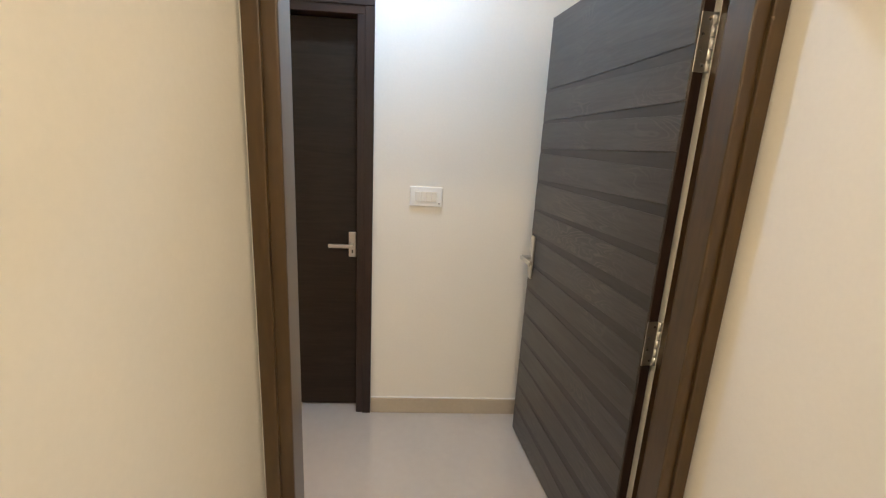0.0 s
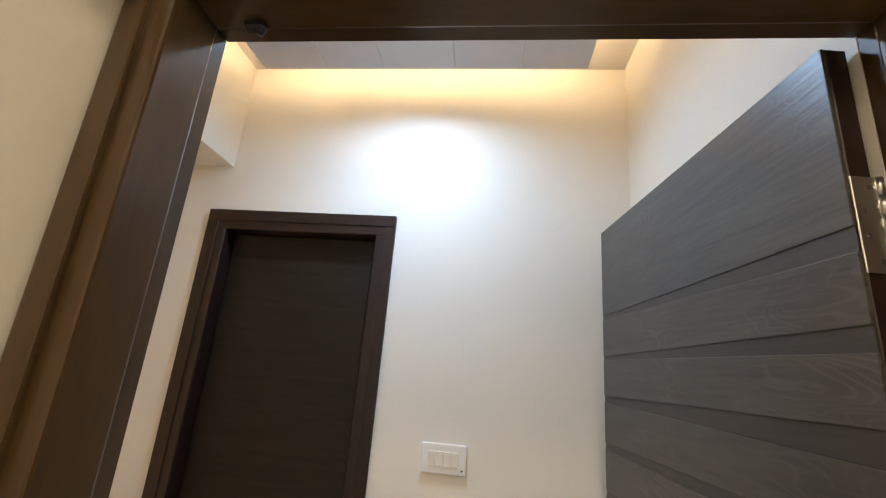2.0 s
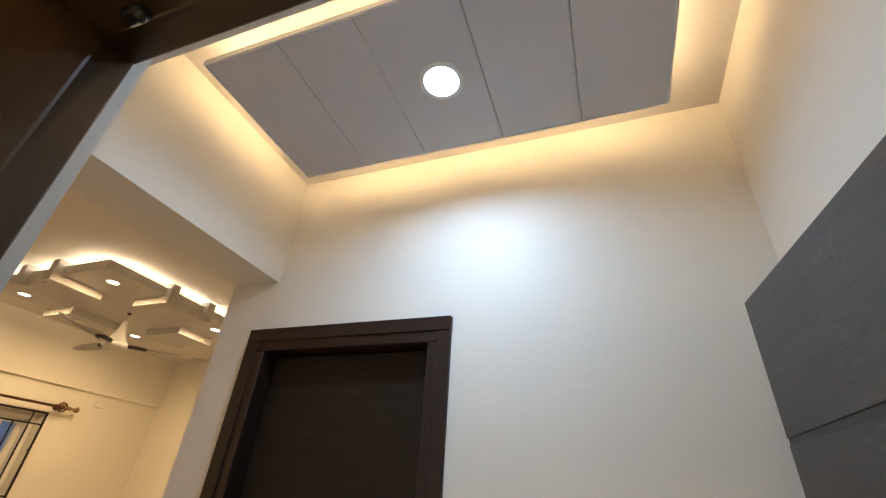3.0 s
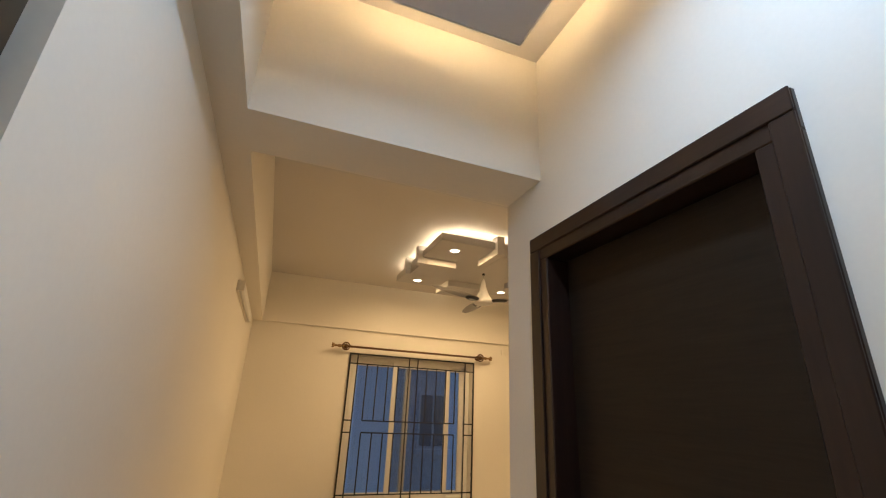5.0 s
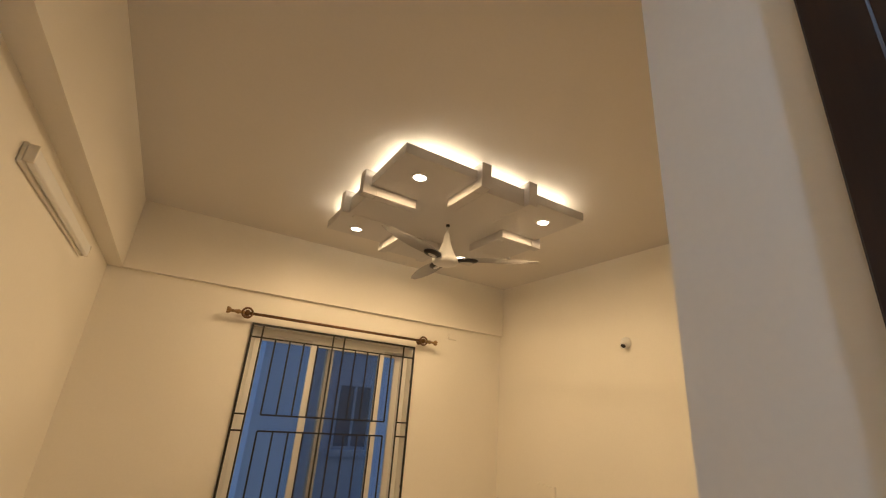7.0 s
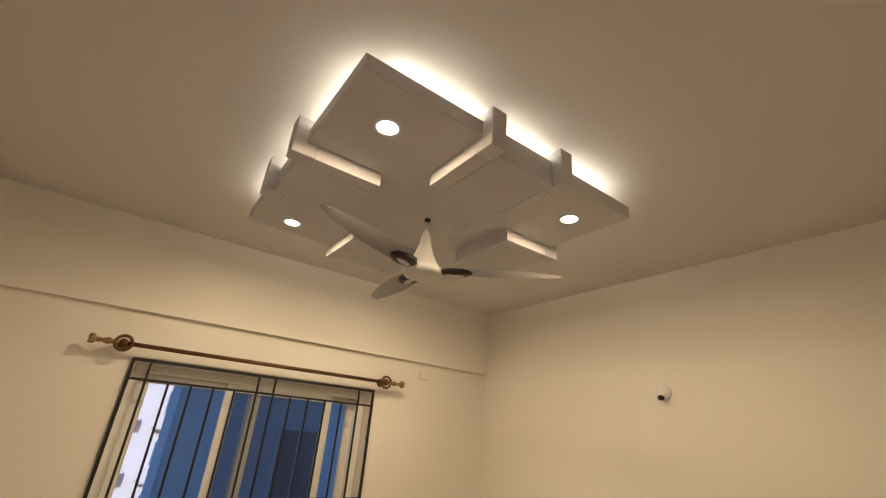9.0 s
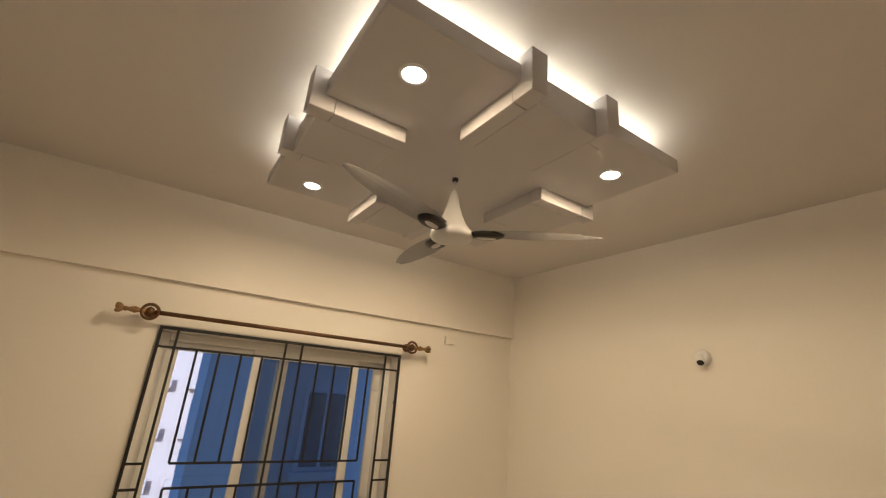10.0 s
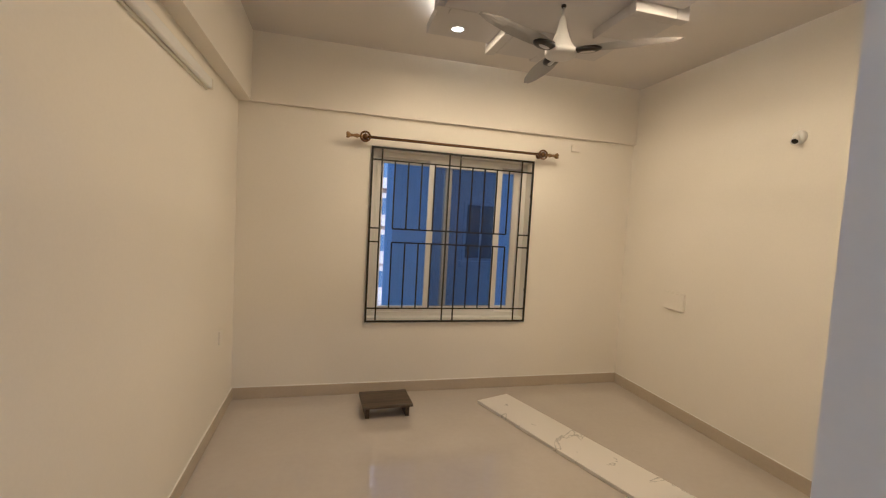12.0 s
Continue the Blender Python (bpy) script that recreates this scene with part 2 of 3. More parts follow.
def turned(profile, steps=32, m=None):
    """A bmesh turned about z from (radius, z) pairs."""
    bm = bmesh.new()
    rings = []
    for r, z in profile:
        if r < 1e-6:
            rings.append([bm.verts.new((0, 0, z))])
        else:
            rings.append([bm.verts.new((r * math.cos(2 * math.pi * i / steps), r * math.sin(2 * math.pi * i / steps), z)) for i in range(steps)])
    for a, b in zip(rings, rings[1:]):
        for i in range(steps):
            j = (i + 1) % steps
            if len(a) == 1 and len(b) > 1:
                bm.faces.new((a[0], b[j], b[i]))
            elif len(b) == 1 and len(a) > 1:
                bm.faces.new((a[i], a[j], b[0]))
            elif len(a) > 1:
                bm.faces.new((a[i], a[j], b[j], b[i]))
    bmesh.ops.recalc_face_normals(bm, faces=bm.faces[:])
    for f in bm.faces:
        f.smooth = True
    if m is not None:
        bmesh.ops.transform(bm, matrix=m, verts=bm.verts[:])
    return bm


def tube(points, radius, steps=10):
    """A round bar swept along points."""
    bm = bmesh.new()
    pts = [Vector(p) for p in points]
    rings = []
    for i, p in enumerate(pts):
        d = (pts[min(i + 1, len(pts) - 1)] - pts[max(i - 1, 0)]).normalized()
        u = d.orthogonal().normalized() if i == 0 else (u - d * u.dot(d)).normalized()
        v = d.cross(u)
        rings.append([bm.verts.new(p + radius * (math.cos(a) * u + math.sin(a) * v)) for a in (2 * math.pi * k / steps for k in range(steps))])
    for a, b in zip(rings, rings[1:]):
        for k in range(steps):
            bm.faces.new((a[k], a[(k + 1) % steps], b[(k + 1) % steps], b[k]))
    bm.faces.new(rings[0][::-1])
    bm.faces.new(rings[-1])
    bmesh.ops.recalc_face_normals(bm, faces=bm.faces[:])
    for f in bm.faces:
        f.smooth = len(f.verts) == 4
    return bm


def joined(*bms):
    out = bmesh.new()
    for bm in bms:
        me = bpy.data.meshes.new("piece")
        bm.to_mesh(me)
        bm.free()
        out.from_mesh(me)
        bpy.data.meshes.remove(me)
    return out


def part(name, bm, mat, parent=None, label=""):
    me = bpy.data.meshes.new(name)
    bm.to_mesh(me)
    bm.free()
    me.materials.append(mat)
    ob = new(name, me)
    if parent:
        ob.parent = parent
    return tagged(ob, label) if label else ob


def thing(name, label, category, m=None, group="", kind=""):
    ob = new(name)
    ob.empty_display_size = 0.05
    if m is not None:
        ob.matrix_basis = m
    return tagged(ob, label, category, group, kind)


def structure(name, bm, mat, label, category):
    return tagged(part(name, bm, mat), label, category, kind="structure")


# ---- structure ----
T = 0.2
structure("floor", boxes((HW - T, XE + T, HS - T, YN + T, -0.15, 0.0)), FLOOR, "glossy cream polished tile floor", "floor")
# west wall: the doorway is narrower on the room side, which leaves a plastered reveal
XF, XH = -0.056, -0.18                # door frame's room side, corridor face of the wall
structure("wall_west", boxes((XF, XW, 1.3, 1.545, 0, 2.105), (XF, XW, 2.590, YN, 0, 2.105), (XF, XW, 1.3, YN, 2.105, ZC),
                             (XH, XF, 1.2, 1.489, 0, 2.105), (XH, XF, 2.608, YN, 0, 2.105), (XH, XF, 1.2, YN, 2.105, ZC)),
          PAINT, "cream painted plaster wall with a doorway", "wall")
WX0, WX1, WZ0, WZ1 = 0.996, 2.406, 0.632, 2.042
structure("wall_north", boxes((XH, WX0, YN, YN + T, 0, ZC), (WX1, XE + T, YN, YN + T, 0, ZC), (WX0, WX1, YN, YN + T, 0, WZ0), (WX0, WX1, YN, YN + T, WZ1, ZC)),
          PAINT, "cream painted plaster wall with a window opening", "wall")
structure("wall_east", boxes((XE, XE + T, YC - 0.13, YN, 0, ZC)), PAINT, "cream painted plaster wall", "wall")
structure("wall_south", boxes((XP + 0.13, XE, YC - 0.13, YC, 0, ZC)), PAINT, "cream painted plaster wall", "wall")
BY0, BY1, BZ = 2.465, 3.282, 2.10
structure("wall_passage_east", boxes((XP, XP + 0.13, YS - 0.2, BY0, 0, ZC), (XP, XP + 0.13, BY1, YC, 0, ZC), (XP, XP + 0.13, BY0, BY1, BZ, ZC)),
          PAINT, "off-white painted wall with a bathroom doorway", "wall")
structure("wall_passage_south", boxes((XW, XP, YS - 0.2, YS, 0, ZC)), PAINT, "off-white painted plaster wall", "wall")
structure("wall_bathroom", boxes((XP + 0.13, XE + T, YS - 0.2, YS, 0, ZC), (XE, XE + T, YS, YC - 0.13, 0, ZC)), PAINT, "plain wall closing the bathroom", "wall")
structure("wall_corridor_north", boxes((HW, XH, HN, HN + T, 0, ZC), (HW, XH, HN - 0.045, HN, 2.0, ZC)), PAINT, "cream corridor wall with a shallow beam above", "wall")
structure("wall_corridor_south", boxes((HW, XH, HS - T, HS, 0, ZC)), PAINT, "cream corridor wall", "wall")
structure("wall_corridor_west", boxes((HW - T, HW, HS - T, HN + T, 0, ZC)), PAINT, "cream corridor end wall", "wall")
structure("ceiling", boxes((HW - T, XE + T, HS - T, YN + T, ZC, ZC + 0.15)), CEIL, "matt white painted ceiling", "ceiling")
structure("beam_cross", boxes((XW, XP, YB, YC, ZB, ZC)), PAINT, "cream plastered beam across the passage", "beam")
structure("beam_west", boxes((XW, 0.066, YS, YB, ZB, ZC), (XW, 0.066, YC, YN, ZB, ZC)), PAINT, "cream plastered beam along the wall", "beam")
structure("beam_north", boxes((0.066, XE, YN - 0.035, YN, ZB, ZC)), PAINT, "shallow cream plastered beam above the window", "beam")
K = 0.09
structure("baseboard", boxes((XW, XW + 0.012, 2.594, YN - 0.012, 0, K), (XW, XE, YN - 0.012, YN, 0, K), (XE - 0.012, XE, YC + 0.012, YN - 0.012, 0, K),
                             (XP, XE, YC, YC + 0.012, 0, K), (XP - 0.012, XP, YS + 0.012, BY0 - 0.002, 0, K), (XP - 0.012, XP, BY1 + 0.002, YC + 0.012, 0, K),
                             (0.10, XP, YS, YS + 0.012, 0, K), bevel=0.002), SKIRT, "beige ceramic skirting tiles", "baseboard")

structure("trim", boxes((XW + 0.001, XW + 0.007, 2.596, YN - 0.010, K + 0.0005, K + 0.005), (XW + 0.008, XE - 0.008, YN - 0.007, YN - 0.001, K + 0.0005, K + 0.005),
                        (XE - 0.007, XE - 0.001, YC + 0.012, YN - 0.010, K + 0.0005, K + 0.005), (XP - 0.007, XP - 0.001, YS + 0.012, BY0 - 0.002, K + 0.0005, K + 0.005)), GROUT, "thin white filler line along the skirting", "trim")


# ---- doors ----
def entry_frame():
    f = thing("door_frame", "varnished dark brown wooden door frame with moulded casing", "door frame", kind="structure")
    top, sof = 2.105, 2.022
    for y_in, y_out in ((2.538, 2.608), (1.558, 1.489)):
        k = 1 if y_out > y_in else -1
        w = abs(y_out - y_in)
        span = lambda u, v: tuple(sorted((y_in + k * u, y_in + k * v)))
        part("jamb", joined(boxes((XH - 0.010, XF - 0.042, *span(0, w), 0, top), bevel=0.005, segments=2), boxes((XF - 0.043, XF, *span(0.013, w), 0, top), bevel=0.002),
                            boxes((XH - 0.021, XH - 0.008, *span(w * 0.46, w - 0.001), 0, sof + 0.036), bevel=0.004, segments=2)), FRAME, f)
    part("lintel", joined(boxes((XH - 0.010, XF - 0.042, 1.558, 2.538, sof, top - 0.001), bevel=0.005, segments=2), boxes((XF - 0.043, XF, 1.546, 2.55, sof + 0.013, top - 0.001), bevel=0.002),
                          boxes((XH - 0.0215, XH - 0.008, 1.4905, 2.6065, sof + 0.036, top - 0.002), bevel=0.004, segments=2)), FRAME_H, f)
    part("bolt_keeper", joined(boxes((XF - 0.066, XF - 0.047, 2.445, 2.480, sof - 0.014, sof), bevel=0.004),
                               turned([(0, -0.010), (0.006, -0.008), (0.007, 0.0)], 12, pose(XF - 0.056, 2.452, sof - 0.012))), BLACK, f, "small dark metal bolt keeper")


def lever(parent, mat, m, side, tall=0.066):
    """A plate and a lever handle; the plate lies in x-z, the lever points along side."""
    p = part("handle_plate", boxes((-0.019, 0.019, -0.010, 0, -tall, tall), bevel=0.004, segments=2), mat, parent, "brushed steel plate")
    part("lever", joined(turned([(0.011, 0), (0.009, 0.012), (0.009, 0.045)], 16, pose(0, -0.008, 0.0, 90)),
                         boxes((min(-side * 0.011, side * 0.115), max(-side * 0.011, side * 0.115), -0.060, -0.046, -0.010, 0.010), bevel=0.005, segments=2)), mat, p, "brushed steel lever")
    part("keyhole", boxes((-0.004, 0.004, -0.0112, -0.010, -0.046, -0.028), bevel=0.0005), SCREW, p)
    p.matrix_basis = m
    return p


def entry_door():
    angle = math.degrees(math.atan2(0.098, 0.913))
    d = thing("door_1", "dark grey-brown wooden door standing open, with carved level bands", "door", pose(-0.051, 1.590, 0, 0, 0, angle), kind="structure")
    length, top = 0.918, 2.022
    part("door_core", boxes((0, length, -0.036, -0.004, 0.010, top), bevel=0.002), EDGE, d, "dark brown edged door core")
    rng = random.Random(4)

    def band(name, y1, low, high, bevel, mat):
        """A strip across the leaf; low and high give its edges at the hinge and at the lock side."""
        bm = boxes((0.001, length - 0.001, -0.004, y1, 0, 1))
        for v in bm.verts:
            v.co.z = (low if v.co.z < 0.5 else high)[0 if v.co.x < length / 2 else 1]
        bmesh.ops.bevel(bm, geom=bm.edges[:], offset=bevel, segments=2, affect="EDGES", profile=0.6)
        part(name, bm, mat, d)

    cuts = [1.722 - 0.131 * k for k in range(13)]
    upper = (top, top)
    for c in cuts:
        wide, thin = 0.019 + rng.uniform(-0.003, 0.005), 0.008 + rng.uniform(-0.003, 0.004)
        drift = rng.uniform(-0.006, 0.006)
        over, under = (c + wide, c + drift + thin), (c - wide, c + drift - thin)
        band("board", 0.002, over, upper, 0.0012, LEAF_E)
        band("groove", -0.0005, under, over, 0.0004, LEAF_G)
        upper = under
    band("board", 0.002, (0.012, 0.012), upper, 0.0012, LEAF_E)
    lever(d, STEEL, pose(length - 0.040, 0.002, 0.968, 0, 0, 180), 1, 0.104)
    for zh in (0.27, 0.948, 1.743):
        h = part("hinge", joined(boxes((-0.0035, -0.0005, -0.036, -0.002, zh - 0.068, zh + 0.068), bevel=0.0008),
                                 boxes((-0.0035, -0.0005, -0.062, -0.044, zh - 0.068, zh + 0.068), bevel=0.0008),
                                 *[tube([(-0.004, -0.040, zh + o), (-0.004, -0.040, zh + o + 0.0262)], 0.0052, 12) for o in (-0.068, -0.0408, -0.0136, 0.0136, 0.0408)]),
                 STEEL, d, "brushed steel butt hinge")
        for zz in (-0.052, -0.018, 0.018, 0.052):
            part("screw", turned([(0.0038, 0), (0.0034, 0.0006), (0, 0.0006)], 10, pose(-0.0036, -0.019 + 0.006 * (1 if zz * 1000 % 4 > 1 else -1), zh + zz, 0, -90, 0)), SCREW, h)


def bath_door():
    f = thing("door_frame", "dark wenge laminate frame of the bathroom door", "door frame", kind="structure")
    jw, jn = 0.078, 0.086
    for a, b, k in ((BY0, BY0 + jw, -1), (BY1 - jn, BY1, 1)):
        part("jamb", joined(boxes((XP - 0.012, XP + 0.13, a, b, 0, 2.016), bevel=0.003),
                            boxes((XP - 0.018, XP - 0.012, a if k < 0 else a + 0.035, b - 0.035 if k < 0 else b, 0, 2.05), bevel=0.002)), WENGE, f)
    part("lintel", joined(boxes((XP - 0.012, XP + 0.13, BY0, BY1, 2.016, 2.10), bevel=0.003), boxes((XP - 0.018, XP - 0.012, BY0, BY1, 2.052, 2.10), bevel=0.002)), WENGE_H, f)
    d = thing("door_2", "closed dark brown laminate bathroom door with faint level grain", "door", kind="structure")
    part("door_leaf", boxes((XP + 0.062, XP + 0.097, BY0 + jw + 0.003, BY1 - jn - 0.003, 0.008, 2.012), bevel=0.002), LEAF_B, d)
    lever(d, STEEL, pose(XP + 0.062, BY0 + jw + 0.030, 0.942, 0, 0, -90), -1)


entry_frame()
entry_door()
bath_door()


# ---- window ----
def window():
    w = thing("window_1", "white sliding window with insect screen and clear panes", "window", kind="structure")
    y = YN + 0.085
    fw = 0.045
    part("window_frame", boxes((WX0, WX0 + fw, y, y + 0.09, WZ0, WZ1), (WX1 - fw, WX1, y, y + 0.09, WZ0, WZ1),
                               (WX0 + fw, WX1 - fw, y, y + 0.09, WZ0, WZ0 + fw), (WX0 + fw, WX1 - fw, y, y + 0.09, WZ1 - fw, WZ1), bevel=0.003), UPVC, w)
    def sash(x0, x1, yy, sw, mat, name):
        z0, z1 = WZ0 + fw, WZ1 - fw
        s = part("sash", boxes((x0, x0 + sw, yy, yy + 0.024, z0, z1), (x1 - sw, x1, yy, yy + 0.024, z0, z1),
                               (x0 + sw, x1 - sw, yy, yy + 0.024, z0, z0 + 0.045), (x0 + sw, x1 - sw, yy, yy + 0.024, z1 - 0.045, z1), bevel=0.002), UPVC, w)
        p = part(name, boxes((x0 + sw, x1 - sw, yy + 0.010, yy + 0.014, z0 + 0.045, z1 - 0.045)), mat, s)
        p.visible_shadow = False
    sash(1.490, 2.168, y + 0.002, 0.055, SCREEN, "screen")
    sash(WX0 + fw, 1.705, y + 0.032, 0.055, GLASS, "pane")
    sash(1.645, WX1 - fw, y + 0.062, 0.055, GLASS, "pane")
    part("window_sill", boxes((WX0, WX1, YN + 0.004, YN + 0.085, WZ0, WZ0 + 0.012), bevel=0.003), UPVC, w)


def grille():
    g = thing("window_grille", "black painted steel window grille of thin square bars", "grille")
    y0, y1 = YN - 0.022, YN - 0.008
    xa, xb, za, zb = 0.986, 2.416, 0.617, 2.055
    n = lambda *s: part("bar", boxes(s, bevel=0.0015), BLACK, g)
    h = 0.008
    for x in (xa, xb):
        n(x - h, x + h, y0, y1, za - h, zb + h)
    for z in (za, zb):
        n(xa + h, xb - h, y0, y1, z - h, z + h)
    t = 0.0062
    for x in (1.067, 1.639, 1.737, 2.309):
        n(x - t, x + t, y0 + 0.002, y1 - 0.002, za + h, zb - h)
    for z in (0.728, 1.957):
        n(xa + h, xb - h, y0 + 0.004, y1 - 0.004, z - t, z + t)
    for z in (1.285, 1.398):
        n(xa + h, 1.067 - t, y0 + 0.004, y1 - 0.004, z - t, z + t)
        n(2.309 + t, xb - h, y0 + 0.004, y1 - 0.004, z - t, z + t)
        n(1.175, 2.190, y0 + 0.004, y1 - 0.004, z - t, z + t)
    for x in (1.175, 1.288, 1.402, 1.516, 1.848, 1.962, 2.076, 2.190):
        n(x - t, x + t, y0 + 0.003, y1 - 0.003, 1.398, 1.957 - t)
        n(x - t, x + t, y0 + 0.003, y1 - 0.003, 0.728 + t, 1.285)
    for x in (xa, xb):
        for z in (0.9, 1.75):
            part("lug", boxes((x - 0.008, x + 0.008, y1 - 0.002, YN, z - 0.01, z + 0.01)), BLACK, g)


def curtain_rod():
    r = thing("curtain_rod", "antique brown curtain rod with ring brackets and flower finials", "curtain rod")
    y, z, xa, xb = YN - 0.085, 2.118, 0.918, 2.466
    part("rod", tube([(xa - 0.02, y, z), (xb + 0.02, y, z)], 0.0115, 14), BRASS, r)
    for x, s in ((xa, -1), (xb, 1)):
        b = part("bracket", joined(tube([(x + 0.037 * math.cos(a), y - 0.006, z + 0.037 * math.sin(a)) for a in [2 * math.pi * k / 24 for k in range(25)]], 0.008, 8),
                                   turned([(0, -0.02), (0.018, -0.017), (0.026, 0), (0.018, 0.017), (0, 0.02)], 20, pose(x, y, z, 0, 90, 0)),
                                   tube([(x, y, z), (x, YN - 0.006, z)], 0.008, 10), turned([(0.028, 0), (0.026, 0.006), (0.012, 0.01), (0, 0.01)], 20, pose(x, YN, z, 90))), BRASS, r, "dark ring bracket")
        part("finial", joined(turned([(0.011, 0), (0.016, 0.01), (0.010, 0.02), (0.012, 0.03), (0.018, 0.045), (0.013, 0.062), (0.009, 0.075), (0.013, 0.085), (0.010, 0.095), (0, 0.10)], 18, pose(x + s * 0.02, y, z, 0, s * 90, 0)),
                              *[turned([(0, 0), (0.008, 0.010), (0.013, 0.026), (0.009, 0.040), (0, 0.046)], 10, pose(x + s * 0.108, y, z) @ pose(0, 0, 0, 72 * k) @ pose(0, 0, 0, 0, s * 62, 0)) for k in range(5)]), FINIAL, r, "antique gold flower finial")


window()
grille()
curtain_rod()


# ---- ceilings' fittings ----
def downlight(x, y, z, r, mat, label, group="", watts=8.0, colour=(1, 1, 1), spread=140):
    d = thing("downlight", label, "downlight", pose(x, y, z), group)
    part("trim_ring", turned([(r * 0.98, -0.001), (r * 1.02, -0.004), (r * 1.18, -0.004), (r * 1.28, 0.0), (r * 1.28, 0.002)], 36), PLASTIC, d)
    part("diffuser", turned([(0, -0.0022), (r, -0.0022), (r, 0.0)], 36), mat, d)
    lamp = bpy.data.lights.new("downlight_lamp", "AREA")
    lamp.shape, lamp.size, lamp.energy, lamp.color, lamp.spread = "DISK", 2 * r, watts, colour, radians(spread)
    new("downlight_lamp", lamp).matrix_world = pose(x, y, z - 0.006)


def passage_ceiling():
    c = thing("ceiling_tray", "grey-white panelled false ceiling tray with a hidden warm strip", "false ceiling", kind="structure")
    x0, x1, z = 0.285, 0.830, 2.690
    ys = (1.735, 1.991, 2.255, 2.550, 2.801, 3.072)
    for a, b in zip(ys, ys[1:]):
        part("panel", boxes((x0, x1, a + 0.0008, b - 0.0008, z, z + 0.012), bevel=0.0015), PANEL, c)
        part("joint_clip", boxes((x1 - 0.002, x1 + 0.010, b - 0.022, b - 0.004, z + 0.001, z + 0.014), bevel=0.003), PLASTIC, c)
    part("rim", boxes((x0 - 0.006, x0, ys[0] - 0.006, ys[-1] + 0.006, z + 0.001, z + 0.025), (x1, x1 + 0.006, ys[0] - 0.006, ys[-1] + 0.006, z + 0.001, z + 0.025),
                      (x0, x1, ys[0] - 0.006, ys[0], z + 0.001, z + 0.025), (x0, x1, ys[-1], ys[-1] + 0.006, z + 0.001, z + 0.025)), PLASTIC, c)
    part("backing", boxes((x0, x1, ys[0], ys[-1], z + 0.013, z + 0.024)), PLASTIC, c)
    for hx in (x0 + 0.14, x1 - 0.14):
        for hy in (ys[0] + 0.2, ys[-1] - 0.2):
            part("hanger", boxes((hx - 0.01, hx + 0.01, hy - 0.01, hy + 0.01, z + 0.024, ZC)), STEEL, c)
    for s in ((x0 + 0.014, x0 + 0.028, ys[0], ys[-1]), (x1 - 0.028, x1 - 0.014, ys[0], ys[-1]), (x0 + 0.04, x1 - 0.04, ys[0] + 0.014, ys[0] + 0.028), (x0 + 0.04, x1 - 0.04, ys[-1] - 0.028, ys[-1] - 0.014)):
        part("led_strip", boxes((*s, z + 0.0245, z + 0.038)), G_STRIP_F, c, "warm white glowing strip")
    downlight(0.55, 2.385, z, 0.055, G_FOYER, "round cool white downlight, lit, in the panelled tray", "", W_FOYER, COOL, 156)


def ceiling_feature():
    f = thing("ceiling_feature", "white square false ceiling feature with stepped side blocks and glowing edges", "false ceiling", pose(FX, FY, 0), kind="structure")
    z1, zt, t = 2.700, 2.758, 0.195
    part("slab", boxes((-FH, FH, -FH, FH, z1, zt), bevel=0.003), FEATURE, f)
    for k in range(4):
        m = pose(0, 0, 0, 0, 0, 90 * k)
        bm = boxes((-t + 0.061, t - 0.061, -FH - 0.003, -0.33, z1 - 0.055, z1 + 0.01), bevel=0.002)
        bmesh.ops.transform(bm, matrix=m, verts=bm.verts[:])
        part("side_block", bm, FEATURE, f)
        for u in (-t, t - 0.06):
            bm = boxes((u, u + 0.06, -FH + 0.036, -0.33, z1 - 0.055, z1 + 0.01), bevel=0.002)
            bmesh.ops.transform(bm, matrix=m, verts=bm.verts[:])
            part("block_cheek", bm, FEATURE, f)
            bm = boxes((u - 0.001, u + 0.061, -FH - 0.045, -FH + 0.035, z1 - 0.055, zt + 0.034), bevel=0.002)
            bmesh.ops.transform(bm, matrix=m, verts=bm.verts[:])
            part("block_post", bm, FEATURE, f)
        bm = boxes((-FH + 0.10, FH - 0.10, -FH + 0.055, -FH + 0.067, zt, zt + 0.016))
        bmesh.ops.transform(bm, matrix=m, verts=bm.verts[:])
        part("led_strip", bm, G_STRIP_R, f, "warm white glowing strip")
    part("mount", boxes((-0.2, 0.2, -0.2, 0.2, zt, ZC)), FEATURE, f)
    for sx in (-1, 1):
        for sy in (-1, 1):
            downlight(FX + sx * 0.450, FY + 0.02 + sy * 0.470, z1, 0.036, G_SPOT, "small round warm white downlight, lit, in the ceiling feature", "ceiling feature downlights", W_SPOT, (1.0, 0.635, 0.28), 180)


